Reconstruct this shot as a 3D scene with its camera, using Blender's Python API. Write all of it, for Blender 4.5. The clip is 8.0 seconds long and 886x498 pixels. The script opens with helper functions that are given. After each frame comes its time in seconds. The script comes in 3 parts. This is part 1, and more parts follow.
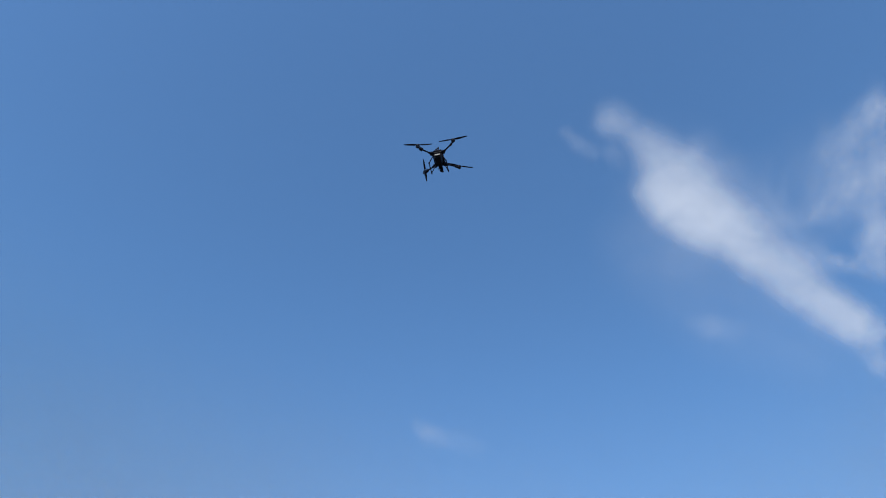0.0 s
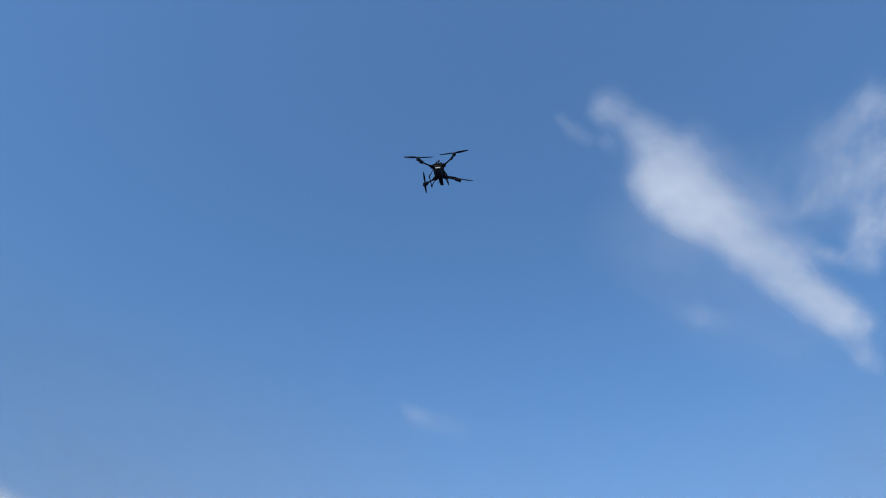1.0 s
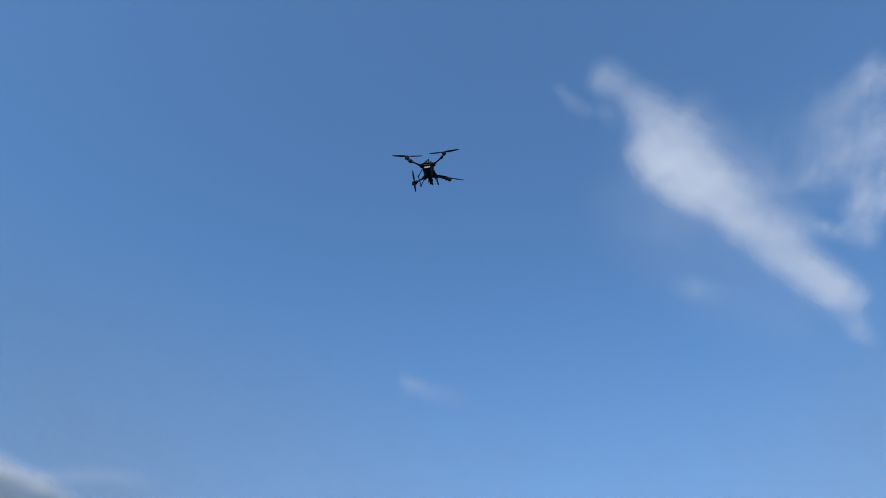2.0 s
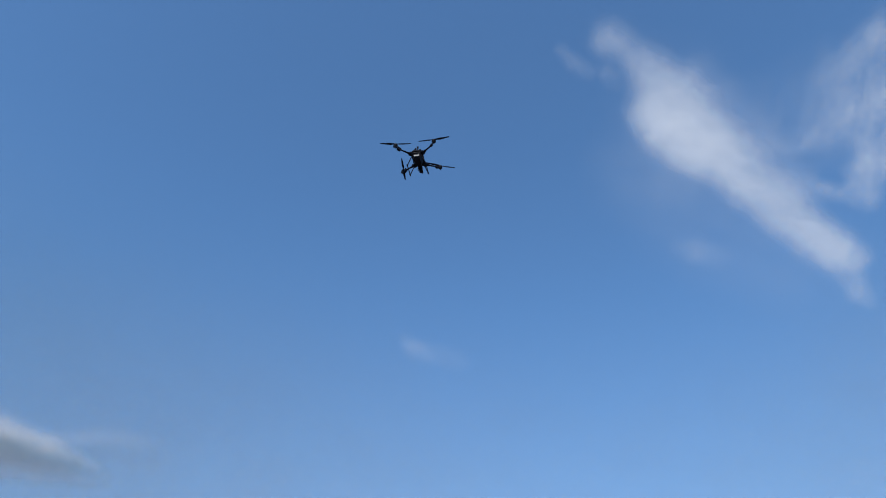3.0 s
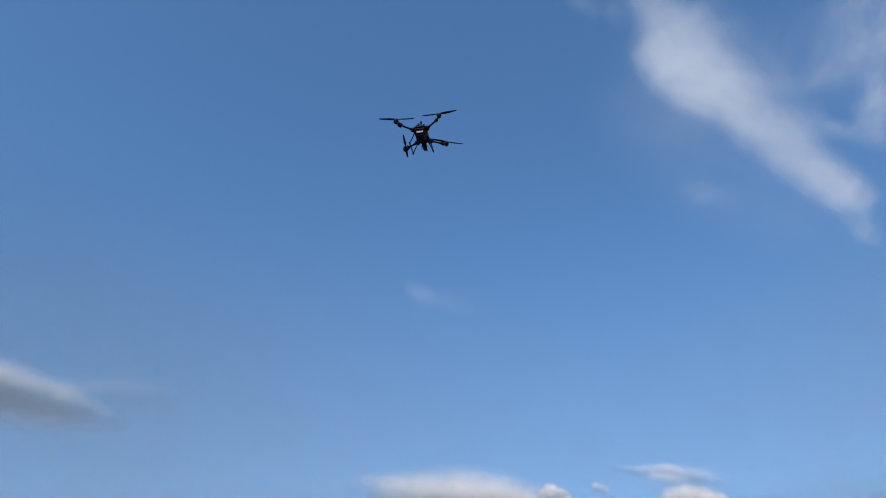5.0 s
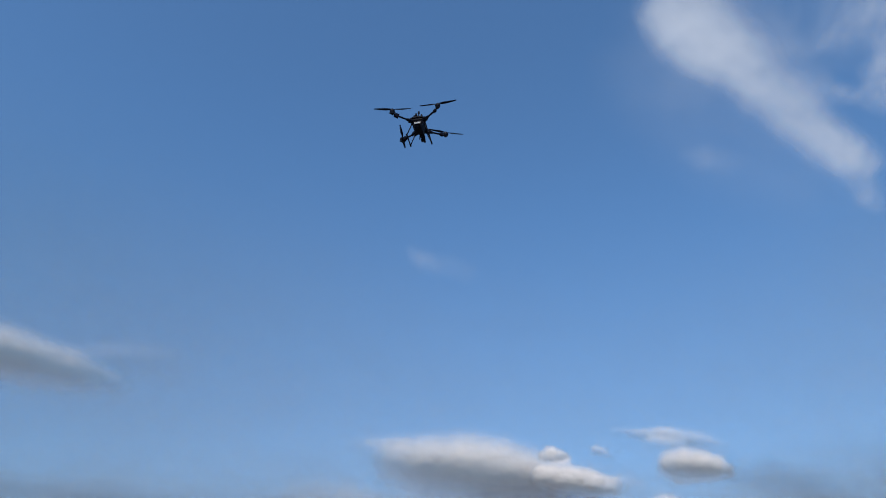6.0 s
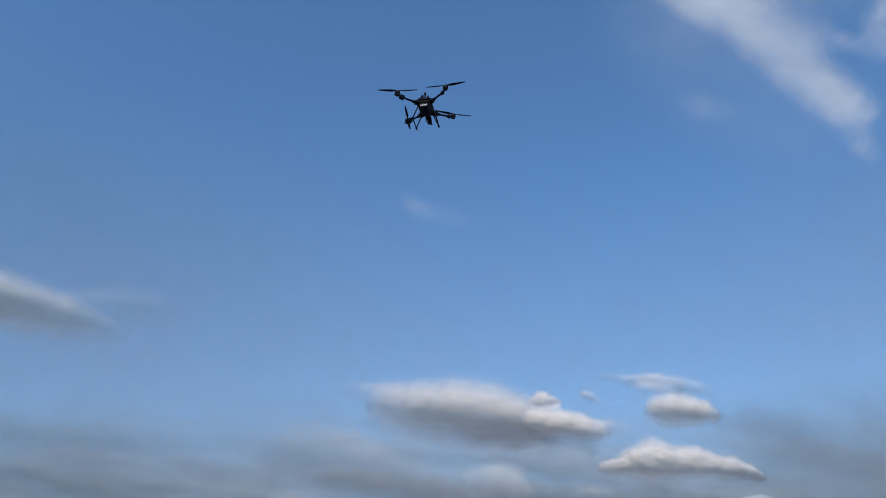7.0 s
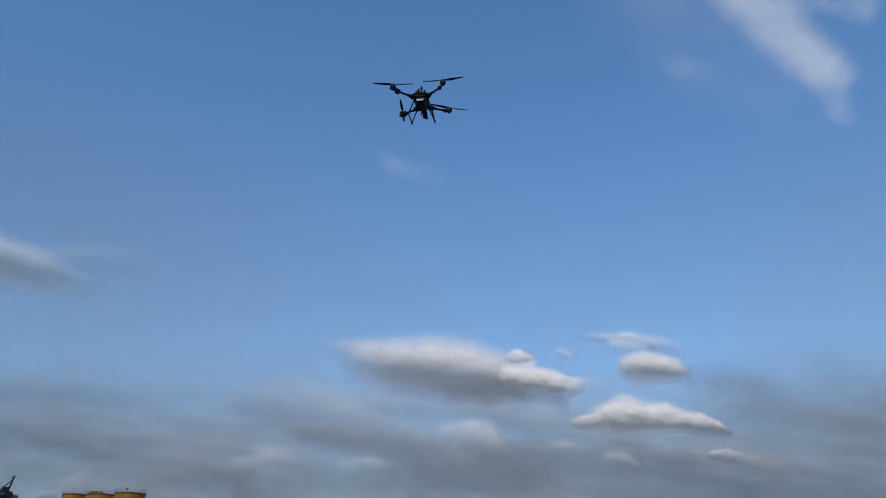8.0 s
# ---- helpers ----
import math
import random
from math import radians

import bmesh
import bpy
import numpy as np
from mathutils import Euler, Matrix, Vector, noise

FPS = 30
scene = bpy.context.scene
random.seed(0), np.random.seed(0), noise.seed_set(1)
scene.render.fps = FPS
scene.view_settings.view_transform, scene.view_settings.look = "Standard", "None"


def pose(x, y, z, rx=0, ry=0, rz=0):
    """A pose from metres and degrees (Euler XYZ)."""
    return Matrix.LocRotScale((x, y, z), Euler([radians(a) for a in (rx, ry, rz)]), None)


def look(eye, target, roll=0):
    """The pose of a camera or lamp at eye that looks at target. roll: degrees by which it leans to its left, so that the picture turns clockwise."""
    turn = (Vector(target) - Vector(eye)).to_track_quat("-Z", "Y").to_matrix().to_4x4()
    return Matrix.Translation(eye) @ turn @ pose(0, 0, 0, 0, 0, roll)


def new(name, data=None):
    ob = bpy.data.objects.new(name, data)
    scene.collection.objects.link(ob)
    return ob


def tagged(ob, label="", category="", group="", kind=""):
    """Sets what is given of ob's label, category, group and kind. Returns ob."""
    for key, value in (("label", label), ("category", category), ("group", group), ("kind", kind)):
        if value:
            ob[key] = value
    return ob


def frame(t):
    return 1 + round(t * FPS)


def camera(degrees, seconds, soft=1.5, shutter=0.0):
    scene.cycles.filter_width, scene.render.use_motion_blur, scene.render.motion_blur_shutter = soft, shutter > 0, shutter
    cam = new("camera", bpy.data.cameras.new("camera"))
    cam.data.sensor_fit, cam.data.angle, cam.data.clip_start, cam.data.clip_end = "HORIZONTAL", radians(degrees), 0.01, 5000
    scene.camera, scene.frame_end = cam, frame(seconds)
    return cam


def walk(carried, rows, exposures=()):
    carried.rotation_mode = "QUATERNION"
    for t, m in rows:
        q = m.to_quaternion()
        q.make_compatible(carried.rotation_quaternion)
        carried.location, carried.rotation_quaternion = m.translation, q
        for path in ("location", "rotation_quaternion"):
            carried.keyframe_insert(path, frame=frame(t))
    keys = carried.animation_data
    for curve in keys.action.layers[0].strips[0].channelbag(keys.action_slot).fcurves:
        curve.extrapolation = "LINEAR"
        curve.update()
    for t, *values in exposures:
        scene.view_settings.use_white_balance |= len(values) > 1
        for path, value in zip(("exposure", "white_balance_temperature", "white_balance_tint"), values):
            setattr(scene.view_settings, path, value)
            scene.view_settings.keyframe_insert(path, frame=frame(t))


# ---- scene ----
cam = camera(65.0, 8.0, soft=1.0)
# seconds, x, y, z from the hovering aircraft, then yaw, pitch and roll in degrees
HOVER = 12.2
PATH = [
    (0, 0.541, -7.314, -10.612, 3.50, 47.77, 0.52),
    (0.5, 0.475, -7.515, -10.429, 2.93, 47.14, 0.77),
    (1, 0.433, -7.673, -10.191, 2.50, 46.45, 1.09),
    (1.5, 0.468, -7.796, -9.901, 2.17, 45.40, 1.20),
    (3, 0.739, -7.841, -8.927, 2.15, 41.06, 0.90),
    (3.5, 0.667, -7.715, -8.657, 2.24, 39.61, 0.48),
    (4, 0.596, -7.610, -8.350, 2.29, 38.46, 0.26),
    (4.5, 0.624, -7.499, -8.031, 2.44, 37.55, 0.15),
    (6, 0.692, -7.262, -7.039, 2.71, 33.73, 0.38),
    (6.5, 0.614, -7.253, -6.700, 2.52, 31.63, 0.39),
    (7, 0.506, -7.274, -6.377, 2.06, 29.44, 0.33),
    (7.5, 0.391, -7.320, -6.082, 1.22, 27.49, 0.19),
    (8, 0.279, -7.393, -5.824, 0.00, 26.00, 0.00),
]
walk(cam, [(t, pose(x, y, HOVER + z, 90 + pitch, 0, yaw) @ pose(0, 0, 0, 0, 0, roll))
           for t, x, y, z, yaw, pitch, roll in PATH],
     [(0, 0.26), (3.0, 0.16), (5.0, 0.07), (8.0, 0.0)])

# ---- world, sun, exposure ----
SUN_AZ, SUN_EL = radians(-168), radians(41)
world = bpy.data.worlds.new("sky")
scene.world = world
world.use_nodes = True
wn, wl = world.node_tree.nodes, world.node_tree.links
wn.clear()
sky = wn.new("ShaderNodeTexSky")
sky.sky_type = "NISHITA"
sky.sun_disc = False
sky.sun_elevation, sky.sun_rotation = SUN_EL, SUN_AZ % (2 * math.pi)
sky.altitude, sky.air_density, sky.dust_density, sky.ozone_density = 0, 1.03, 0.2, 4.0
bg = wn.new("ShaderNodeBackground")
bg.inputs["Strength"].default_value = 0.157
wout = wn.new("ShaderNodeOutputWorld")
tint = wn.new("ShaderNodeMix")
tint.data_type, tint.blend_type = "RGBA", "MULTIPLY"
tint.inputs["Factor"].default_value = 1.0
tint.inputs[7].default_value = (0.75, 1.0, 1.12, 1)
wl.new(sky.outputs["Color"], tint.inputs[6])
wl.new(tint.outputs[2], bg.inputs["Color"])
wl.new(bg.outputs["Background"], wout.inputs["Surface"])

sun_data = bpy.data.lights.new("sun", "SUN")
sun_data.energy, sun_data.angle, sun_data.color = 2.6, radians(0.5), (1.0, 0.93, 0.84)
sun = new("sun", sun_data)
sun_way = Vector((math.sin(SUN_AZ) * math.cos(SUN_EL), math.cos(SUN_AZ) * math.cos(SUN_EL), math.sin(SUN_EL)))
sun.matrix_world = look(sun_way * 50, (0, 0, 0))


# ---- materials ----
def surface(name, colour, rough=0.5, metal=0.0, scale=20.0, vary=0.25, bump=0.0, fine=6.0, shine=0.5):
    """A painted, metal or earth surface with stains at one scale and grain at another."""
    mat = bpy.data.materials.new(name)
    mat.use_nodes = True
    n, l = mat.node_tree.nodes, mat.node_tree.links
    bsdf = n["Principled BSDF"]
    bsdf.inputs["Specular IOR Level"].default_value = shine
    bsdf.inputs["Roughness"].default_value, bsdf.inputs["Metallic"].default_value = rough, metal
    co = n.new("ShaderNodeTexCoord")
    big, small = n.new("ShaderNodeTexNoise"), n.new("ShaderNodeTexNoise")
    for tex, s in ((big, scale), (small, scale * fine)):
        tex.inputs["Scale"].default_value, tex.inputs["Detail"].default_value = s, 5
        l.new(co.outputs["Object"], tex.inputs["Vector"])
    both = n.new("ShaderNodeMath")
    both.operation = "MULTIPLY_ADD"
    both.inputs[1].default_value = 0.5
    l.new(small.outputs["Fac"], both.inputs[0])
    half = n.new("ShaderNodeMath")
    half.operation = "MULTIPLY"
    half.inputs[1].default_value = 0.5
    l.new(big.outputs["Fac"], half.inputs[0])
    l.new(half.outputs[0], both.inputs[2])
    ramp = n.new("ShaderNodeValToRGB")
    e = ramp.color_ramp.elements
    e[0].position, e[1].position = 0.3, 0.7
    e[0].color = (*[c * (1 - vary) for c in colour], 1)
    e[1].color = (*[min(1, c * (1 + vary)) for c in colour], 1)
    l.new(both.outputs[0], ramp.inputs["Fac"])
    l.new(ramp.outputs["Color"], bsdf.inputs["Base Color"])
    ro = n.new("ShaderNodeMapRange")
    ro.inputs["To Min"].default_value, ro.inputs["To Max"].default_value = max(0.05, rough - 0.1), min(1, rough + 0.1)
    l.new(small.outputs["Fac"], ro.inputs["Value"])
    l.new(ro.outputs["Result"], bsdf.inputs["Roughness"])
    if bump:
        b = n.new("ShaderNodeBump")
        b.inputs["Strength"].default_value = bump
        b.inputs["Distance"].default_value = min(0.01, 0.2 / scale)
        l.new(small.outputs["Fac"], b.inputs["Height"])
        l.new(b.outputs["Normal"], bsdf.inputs["Normal"])
    return mat


def vapour(name, colour, through_light, grain):
    """Cloud: scatters light both ways, as opaque as the mesh's own density says, frayed by a fine noise."""
    mat = bpy.data.materials.new(name)
    mat.use_nodes = True
    n, l = mat.node_tree.nodes, mat.node_tree.links
    n.clear()
    att = n.new("ShaderNodeAttribute")
    att.attribute_name = "cover"
    co = n.new("ShaderNodeTexCoord")
    tex = n.new("ShaderNodeTexNoise")
    tex.inputs["Scale"].default_value, tex.inputs["Detail"].default_value = grain, 6
    l.new(co.outputs["Object"], tex.inputs["Vector"])
    mr = n.new("ShaderNodeMapRange")
    mr.inputs["From Min"].default_value, mr.inputs["From Max"].default_value = 0.25, 0.75
    mr.inputs["To Min"].default_value, mr.inputs["To Max"].default_value = 0.90, 1.06
    l.new(tex.outputs["Fac"], mr.inputs["Value"])
    mul = n.new("ShaderNodeMath")
    mul.operation, mul.use_clamp = "MULTIPLY", True
    l.new(att.outputs["Fac"], mul.inputs[0])
    l.new(mr.outputs["Result"], mul.inputs[1])
    # single droplets: the density scatters from point to point about its mean
    drops = n.new("ShaderNodeTexWhiteNoise")
    l.new(co.outputs["Object"], drops.inputs["Vector"])
    scatter, rest, room, speck = (n.new("ShaderNodeMath") for _ in range(4))
    scatter.operation, scatter.inputs[1].default_value, scatter.inputs[2].default_value = "MULTIPLY_ADD", 2.0, -1.0
    l.new(drops.outputs["Value"], scatter.inputs[0])
    rest.operation, rest.inputs[0].default_value = "SUBTRACT", 1.0
    l.new(mul.outputs[0], rest.inputs[1])
    room.operation = "MINIMUM"
    l.new(mul.outputs[0], room.inputs[0])
    l.new(rest.outputs[0], room.inputs[1])
    speck.operation = "MULTIPLY_ADD"
    l.new(scatter.outputs[0], speck.inputs[0])
    l.new(room.outputs[0], speck.inputs[1])
    l.new(mul.outputs[0], speck.inputs[2])
    dif, tra, clear = n.new("ShaderNodeBsdfDiffuse"), n.new("ShaderNodeBsdfTranslucent"), n.new("ShaderNodeBsdfTransparent")
    dif.inputs["Color"].default_value = tra.inputs["Color"].default_value = (*colour, 1)
    mix, out_mix, out = n.new("ShaderNodeMixShader"), n.new("ShaderNodeMixShader"), n.new("ShaderNodeOutputMaterial")
    mix.inputs["Fac"].default_value = through_light
    l.new(dif.outputs[0], mix.inputs[1])
    l.new(tra.outputs[0], mix.inputs[2])
    l.new(speck.outputs[0], out_mix.inputs["Fac"])
    l.new(clear.outputs[0], out_mix.inputs[1])
    l.new(mix.outputs[0], out_mix.inputs[2])
    l.new(out_mix.outputs[0], out.inputs["Surface"])
    return mat


CARBON = surface("carbon", (0.004, 0.004, 0.010), 0.5, 0.0, 60, 0.3, 0.1, shine=0.15)
PLASTIC = surface("black_plastic", (0.0035, 0.0035, 0.010), 0.6, 0.0, 40, 0.25, 0.1, shine=0.15)
ALLOY = surface("dark_alloy", (0.012, 0.012, 0.02), 0.45, 0.5, 50, 0.25)
WHITE_LABEL = surface("white_panel", (0.40, 0.39, 0.40), 0.5, 0.0, 30, 0.10)
GLASS = surface("lens_glass", (0.01, 0.01, 0.015), 0.08, 0.0, 30, 0.1)
YELLOW = surface("yellow_tank_paint", (0.18, 0.085, 0.004), 0.5, 0.0, 0.25, 0.22, 0.05, shine=0.1)
RUST = surface("rusty_rim", (0.075, 0.045, 0.02), 0.75, 0.0, 0.6, 0.35, 0.1)
GALVANISED = surface("galvanised_steel", (0.30, 0.25, 0.25), 0.6, 0.3, 1.5, 0.2)
CRANE_PAINT = surface("dark_crane_paint", (0.009, 0.011, 0.02), 0.8, 0.0, 0.5, 0.3, shine=0.1)
GROUND = surface("yard_concrete", (0.13, 0.13, 0.125), 0.9, 0.0, 0.05, 0.3, 0.3, 60)
VEIL = vapour("thin_cloud", (0.76, 0.73, 0.685), 0.9, 0.006)
PUFF = vapour("thick_cloud", (0.95, 0.83, 0.755), 0.27, 0.008)
HAZE = vapour("pale_layer", (0.52, 0.485, 0.487), 0.5, 0.003)
MIST = vapour("thin_haze", (0.56, 0.485, 0.45), 0.5, 0.003)
# droplets are white; this grey puts the shade of thick cloud into the colour
GREY = vapour("shaded_cloud", (0.268, 0.287, 0.32), 0.5, 0.004)


# ---- mesh helpers ----
def mesh_of(bm, name, material, smooth=True):
    me = bpy.data.meshes.new(name)
    bm.normal_update()
    for f in bm.faces:
        f.smooth = smooth
    bm.to_mesh(me)
    bm.free()
    me.materials.append(material)
    return me


def part(name, bm, material, parent, label="", smooth=False):
    ob = new(name, mesh_of(bm, name, material, smooth))
    ob.parent = parent
    return tagged(ob, label)


def share(name, me, parent, m):
    ob = new(name, me)
    ob.parent = parent
    ob.matrix_basis = m
    return ob


def box(bm, centre, size, bevel=0.0, taper=1.0, m=None):
    """A box, its lower face scaled by taper, with rounded edges."""
    got = bmesh.ops.create_cube(bm, size=1)["verts"]
    for v in got:
        k = taper if v.co.z < 0 else 1
        v.co = Vector((v.co.x * size[0] * k, v.co.y * size[1] * k, v.co.z * size[2]))
        if m:
            v.co = m @ v.co
        v.co += Vector(centre)
    if bevel:
        edges = list({e for v in got for e in v.link_edges})
        bmesh.ops.bevel(bm, geom=edges, offset=bevel, segments=2, affect="EDGES", profile=0.6)


def tube(bm, a, b, r, r2=None, seg=12):
    a, b = Vector(a), Vector(b)
    m = Matrix.Translation((a + b) / 2) @ (b - a).to_track_quat("Z", "Y").to_matrix().to_4x4()
    bmesh.ops.create_cone(bm, cap_ends=True, segments=seg, radius1=r, radius2=r if r2 is None else r2,
                          depth=(b - a).length, matrix=m)


def turned(bm, profile, seg=32, base=(0, 0, 0)):
    """A turned shape from (radius, height) pairs."""
    rings = []
    for r, z in profile:
        rings.append([bm.verts.new((base[0] + r * math.cos(2 * math.pi * k / seg),
                                    base[1] + r * math.sin(2 * math.pi * k / seg), base[2] + z)) for k in range(seg)])
    for lo, hi in zip(rings, rings[1:]):
        for k in range(seg):
            bm.faces.new((lo[k], lo[(k + 1) % seg], hi[(k + 1) % seg], hi[k]))
    bm.faces.new(rings[-1])
    bm.faces.new(list(reversed(rings[0])))


# ---- clouds ----
def lattice(x, y, seed):
    """Smooth gradient noise, about -1 to 1."""
    xi, yi = np.floor(x).astype(np.int64), np.floor(y).astype(np.int64)
    xf, yf = x - xi, y - yi

    def slope(i, j, dx, dy):
        h = (i * 374761393 + j * 668265263 + seed * 974634777) & 0x7FFFFFFF
        h = ((h ^ (h >> 13)) * 1274126177) & 0x7FFFFFFF
        a = ((h ^ (h >> 16)) % 4096) * (2 * np.pi / 4096)
        return np.cos(a) * dx + np.sin(a) * dy

    u, v = xf ** 3 * (xf * (xf * 6 - 15) + 10), yf ** 3 * (yf * (yf * 6 - 15) + 10)
    low = slope(xi, yi, xf, yf) * (1 - u) + slope(xi + 1, yi, xf - 1, yf) * u
    high = slope(xi, yi + 1, xf, yf - 1) * (1 - u) + slope(xi + 1, yi + 1, xf - 1, yf - 1) * u
    return 1.4 * (low * (1 - v) + high * v)


def clumps(x, y, seed, octaves=5, gain=0.5):
    total, amp, norm = 0, 1.0, 0.0
    for k in range(octaves):
        total = total + amp * lattice(x * 2 ** k + 17.3 * k, y * 2 ** k - 9.1 * k, seed + k)
        norm += amp
        amp *= gain
    return total / norm


def step(lo, hi, x):
    t = np.clip((x - lo) / (hi - lo), 0, 1)
    return t * t * (3 - 2 * t)


EYE = Vector((0.5, -7.4, 4.0))


def pieces(quads, total):
    """The connected patches of the quads, the largest first, without specks."""
    mark = np.arange(total)
    while True:
        low = mark[quads].min(1)
        after = mark.copy()
        for k in range(4):
            np.minimum.at(after, quads[:, k], low)
        after = after[after]
        if (after == mark).all():
            break
        mark = after
    which, counts = np.unique(mark[quads[:, 0]], return_counts=True)
    kept = [w for w, n in sorted(zip(which, counts), key=lambda c: -c[1]) if n >= 60]
    return [quads[mark[quads[:, 0]] == w] for w in kept]


def vapour_mesh(places, faces, values, material):
    used = np.unique(faces)
    renum = np.zeros(len(places), int)
    renum[used] = np.arange(len(used))
    me = bpy.data.meshes.new("cloud")
    me.from_pydata(places[used], [], renum[faces])
    me.attributes.new("cover", "FLOAT", "POINT").data.foreach_set("value", values[used].astype(np.float32))
    me.polygons.foreach_set("use_smooth", [True] * len(me.polygons))
    me.materials.append(material)
    return me


def sky_sheet(name, label, material, az, el, fine, shape, distance=0, altitude=0, closed=False):
    """One cloud as a body seen along (az, el); shape gives how far it spreads, its density and its bulge in degrees."""
    a, e = radians(az), radians(el)
    ahead = np.array((math.sin(a) * math.cos(e), math.cos(a) * math.cos(e), math.sin(e)))
    right = np.array((math.cos(a), -math.sin(a), 0))
    up = np.cross(right, ahead)
    reach, field = shape
    u0, u1, v0, v1 = reach
    us, vs = np.arange(u0, u1 + fine, fine), np.arange(v0, v1 + fine, fine)
    u, v = np.meshgrid(us, vs)
    dens, bulge = field(u, v)
    rim = np.minimum.reduce([(u - u0), (us[-1] - u), (v - v0), (vs[-1] - v)])
    dens = dens * step(0, fine * 6, rim)
    way = ahead + (u[..., None] * right + v[..., None] * up) / 57.3
    way = way / np.linalg.norm(way, axis=-1, keepdims=True)
    far = altitude / np.maximum(way[..., 2], 0.05) if altitude else np.full(u.shape, float(distance))
    count = u.size
    index = np.arange(count).reshape(u.shape)
    quads = np.stack([index[:-1, :-1], index[:-1, 1:], index[1:, 1:], index[1:, :-1]], -1).reshape(-1, 4)
    quads = quads[dens.reshape(-1)[quads].max(1) > 0.003]
    mid = np.array(EYE) + ahead * (altitude / ahead[2] if altitude else distance)
    places = (np.array(EYE) + way * (far - bulge * far / 57.3)[..., None] - mid).reshape(-1, 3)
    values = dens.reshape(-1)
    if closed:
        depth = 0.1 + (1.0 + 0.6 * (bulge - bulge.min())) * step(0, 0.5, dens)
        back = np.array(EYE) + way * (far + depth * far / 57.3)[..., None] - mid
        places = np.concatenate([places, back.reshape(-1, 3)])
        values = np.concatenate([values, 0.25 * values])
    bodies = []
    for patch in pieces(quads, count):
        faces = [patch]
        if closed:
            edges = np.concatenate([patch[:, [k, (k + 1) % 4]] for k in range(4)])
            _, first, times = np.unique(edges.min(1) * count + edges.max(1), return_index=True, return_counts=True)
            seam = edges[first[times == 1]]
            faces += [patch[:, ::-1] + count, np.stack([seam[:, 1], seam[:, 0], seam[:, 0] + count, seam[:, 1] + count], -1)]
        bodies.append(vapour_mesh(places, np.concatenate(faces), values, material))
    cloud = new(name, bodies[0] if len(bodies) == 1 else None)
    cloud.location = mid
    if len(bodies) > 1:
        for body in bodies:
            share("puff" if closed else "wisp", body, cloud, Matrix())
    return tagged(cloud, label, "cloud", "clouds in the sky")


def spread(lines, margin):
    """The extent of a cloud's strokes, each a row of (u, v, half width, density)."""
    nodes = [n for line in lines for n in line]
    return (min(n[0] - margin * n[2] for n in nodes) - 0.5, max(n[0] + margin * n[2] for n in nodes) + 0.5,
            min(n[1] - margin * n[2] for n in nodes) - 0.5, max(n[1] + margin * n[2] for n in nodes) + 0.5)


def along(u, v, line):
    """For each segment of a stroke: the distance from it in half widths, the density there and the height over its axis."""
    for (u0, v0, w0, s0), (u1, v1, w1, s1) in zip(line, line[1:]):
        du, dv = u1 - u0, v1 - v0
        t = np.clip(((u - u0) * du + (v - v0) * dv) / (du * du + dv * dv), 0, 1)
        w = w0 + (w1 - w0) * t
        yield np.hypot(u - u0 - t * du, v - v0 - t * dv) / w, s0 + (s1 - s0) * t, (v - v0 - t * dv) / w


def wisps(lines, seed, warp=0.4, size=2.0, edge=0.8, lean=0.0, grain=0.3, swell=0.25):
    """A thin cloud: soft strokes, bent and frayed by the wind, with fine streaks along its lean."""
    def field(u, v):
        x = u + warp * (clumps(u / size, v / size, seed, 5, 0.55))
        y = v + warp * (clumps(u / size + 40, v / size, seed + 7, 5, 0.55))
        clear = np.ones_like(u)
        for line in lines:
            most = np.zeros_like(u)
            for q, s, _ in along(x, y, line):
                core = 1 - step(1 - edge, 1 + edge, q)
                most = np.maximum(most, s * (0.88 * core + 0.12 * np.exp(-0.55 * q * q)))
            clear *= 1 - most
        body = 1 - clear
        c, s_ = math.cos(lean), math.sin(lean)
        streak = clumps((u * c + v * s_) / size * 0.6, (v * c - u * s_) / size * 1.4, seed + 3, 5, 0.6)
        dens = np.clip(body * (1 + grain * streak * (1.3 - body)), 0, 1)
        return dens, swell * body * (1 + 0.2 * streak)
    return spread(lines, 2.4), field


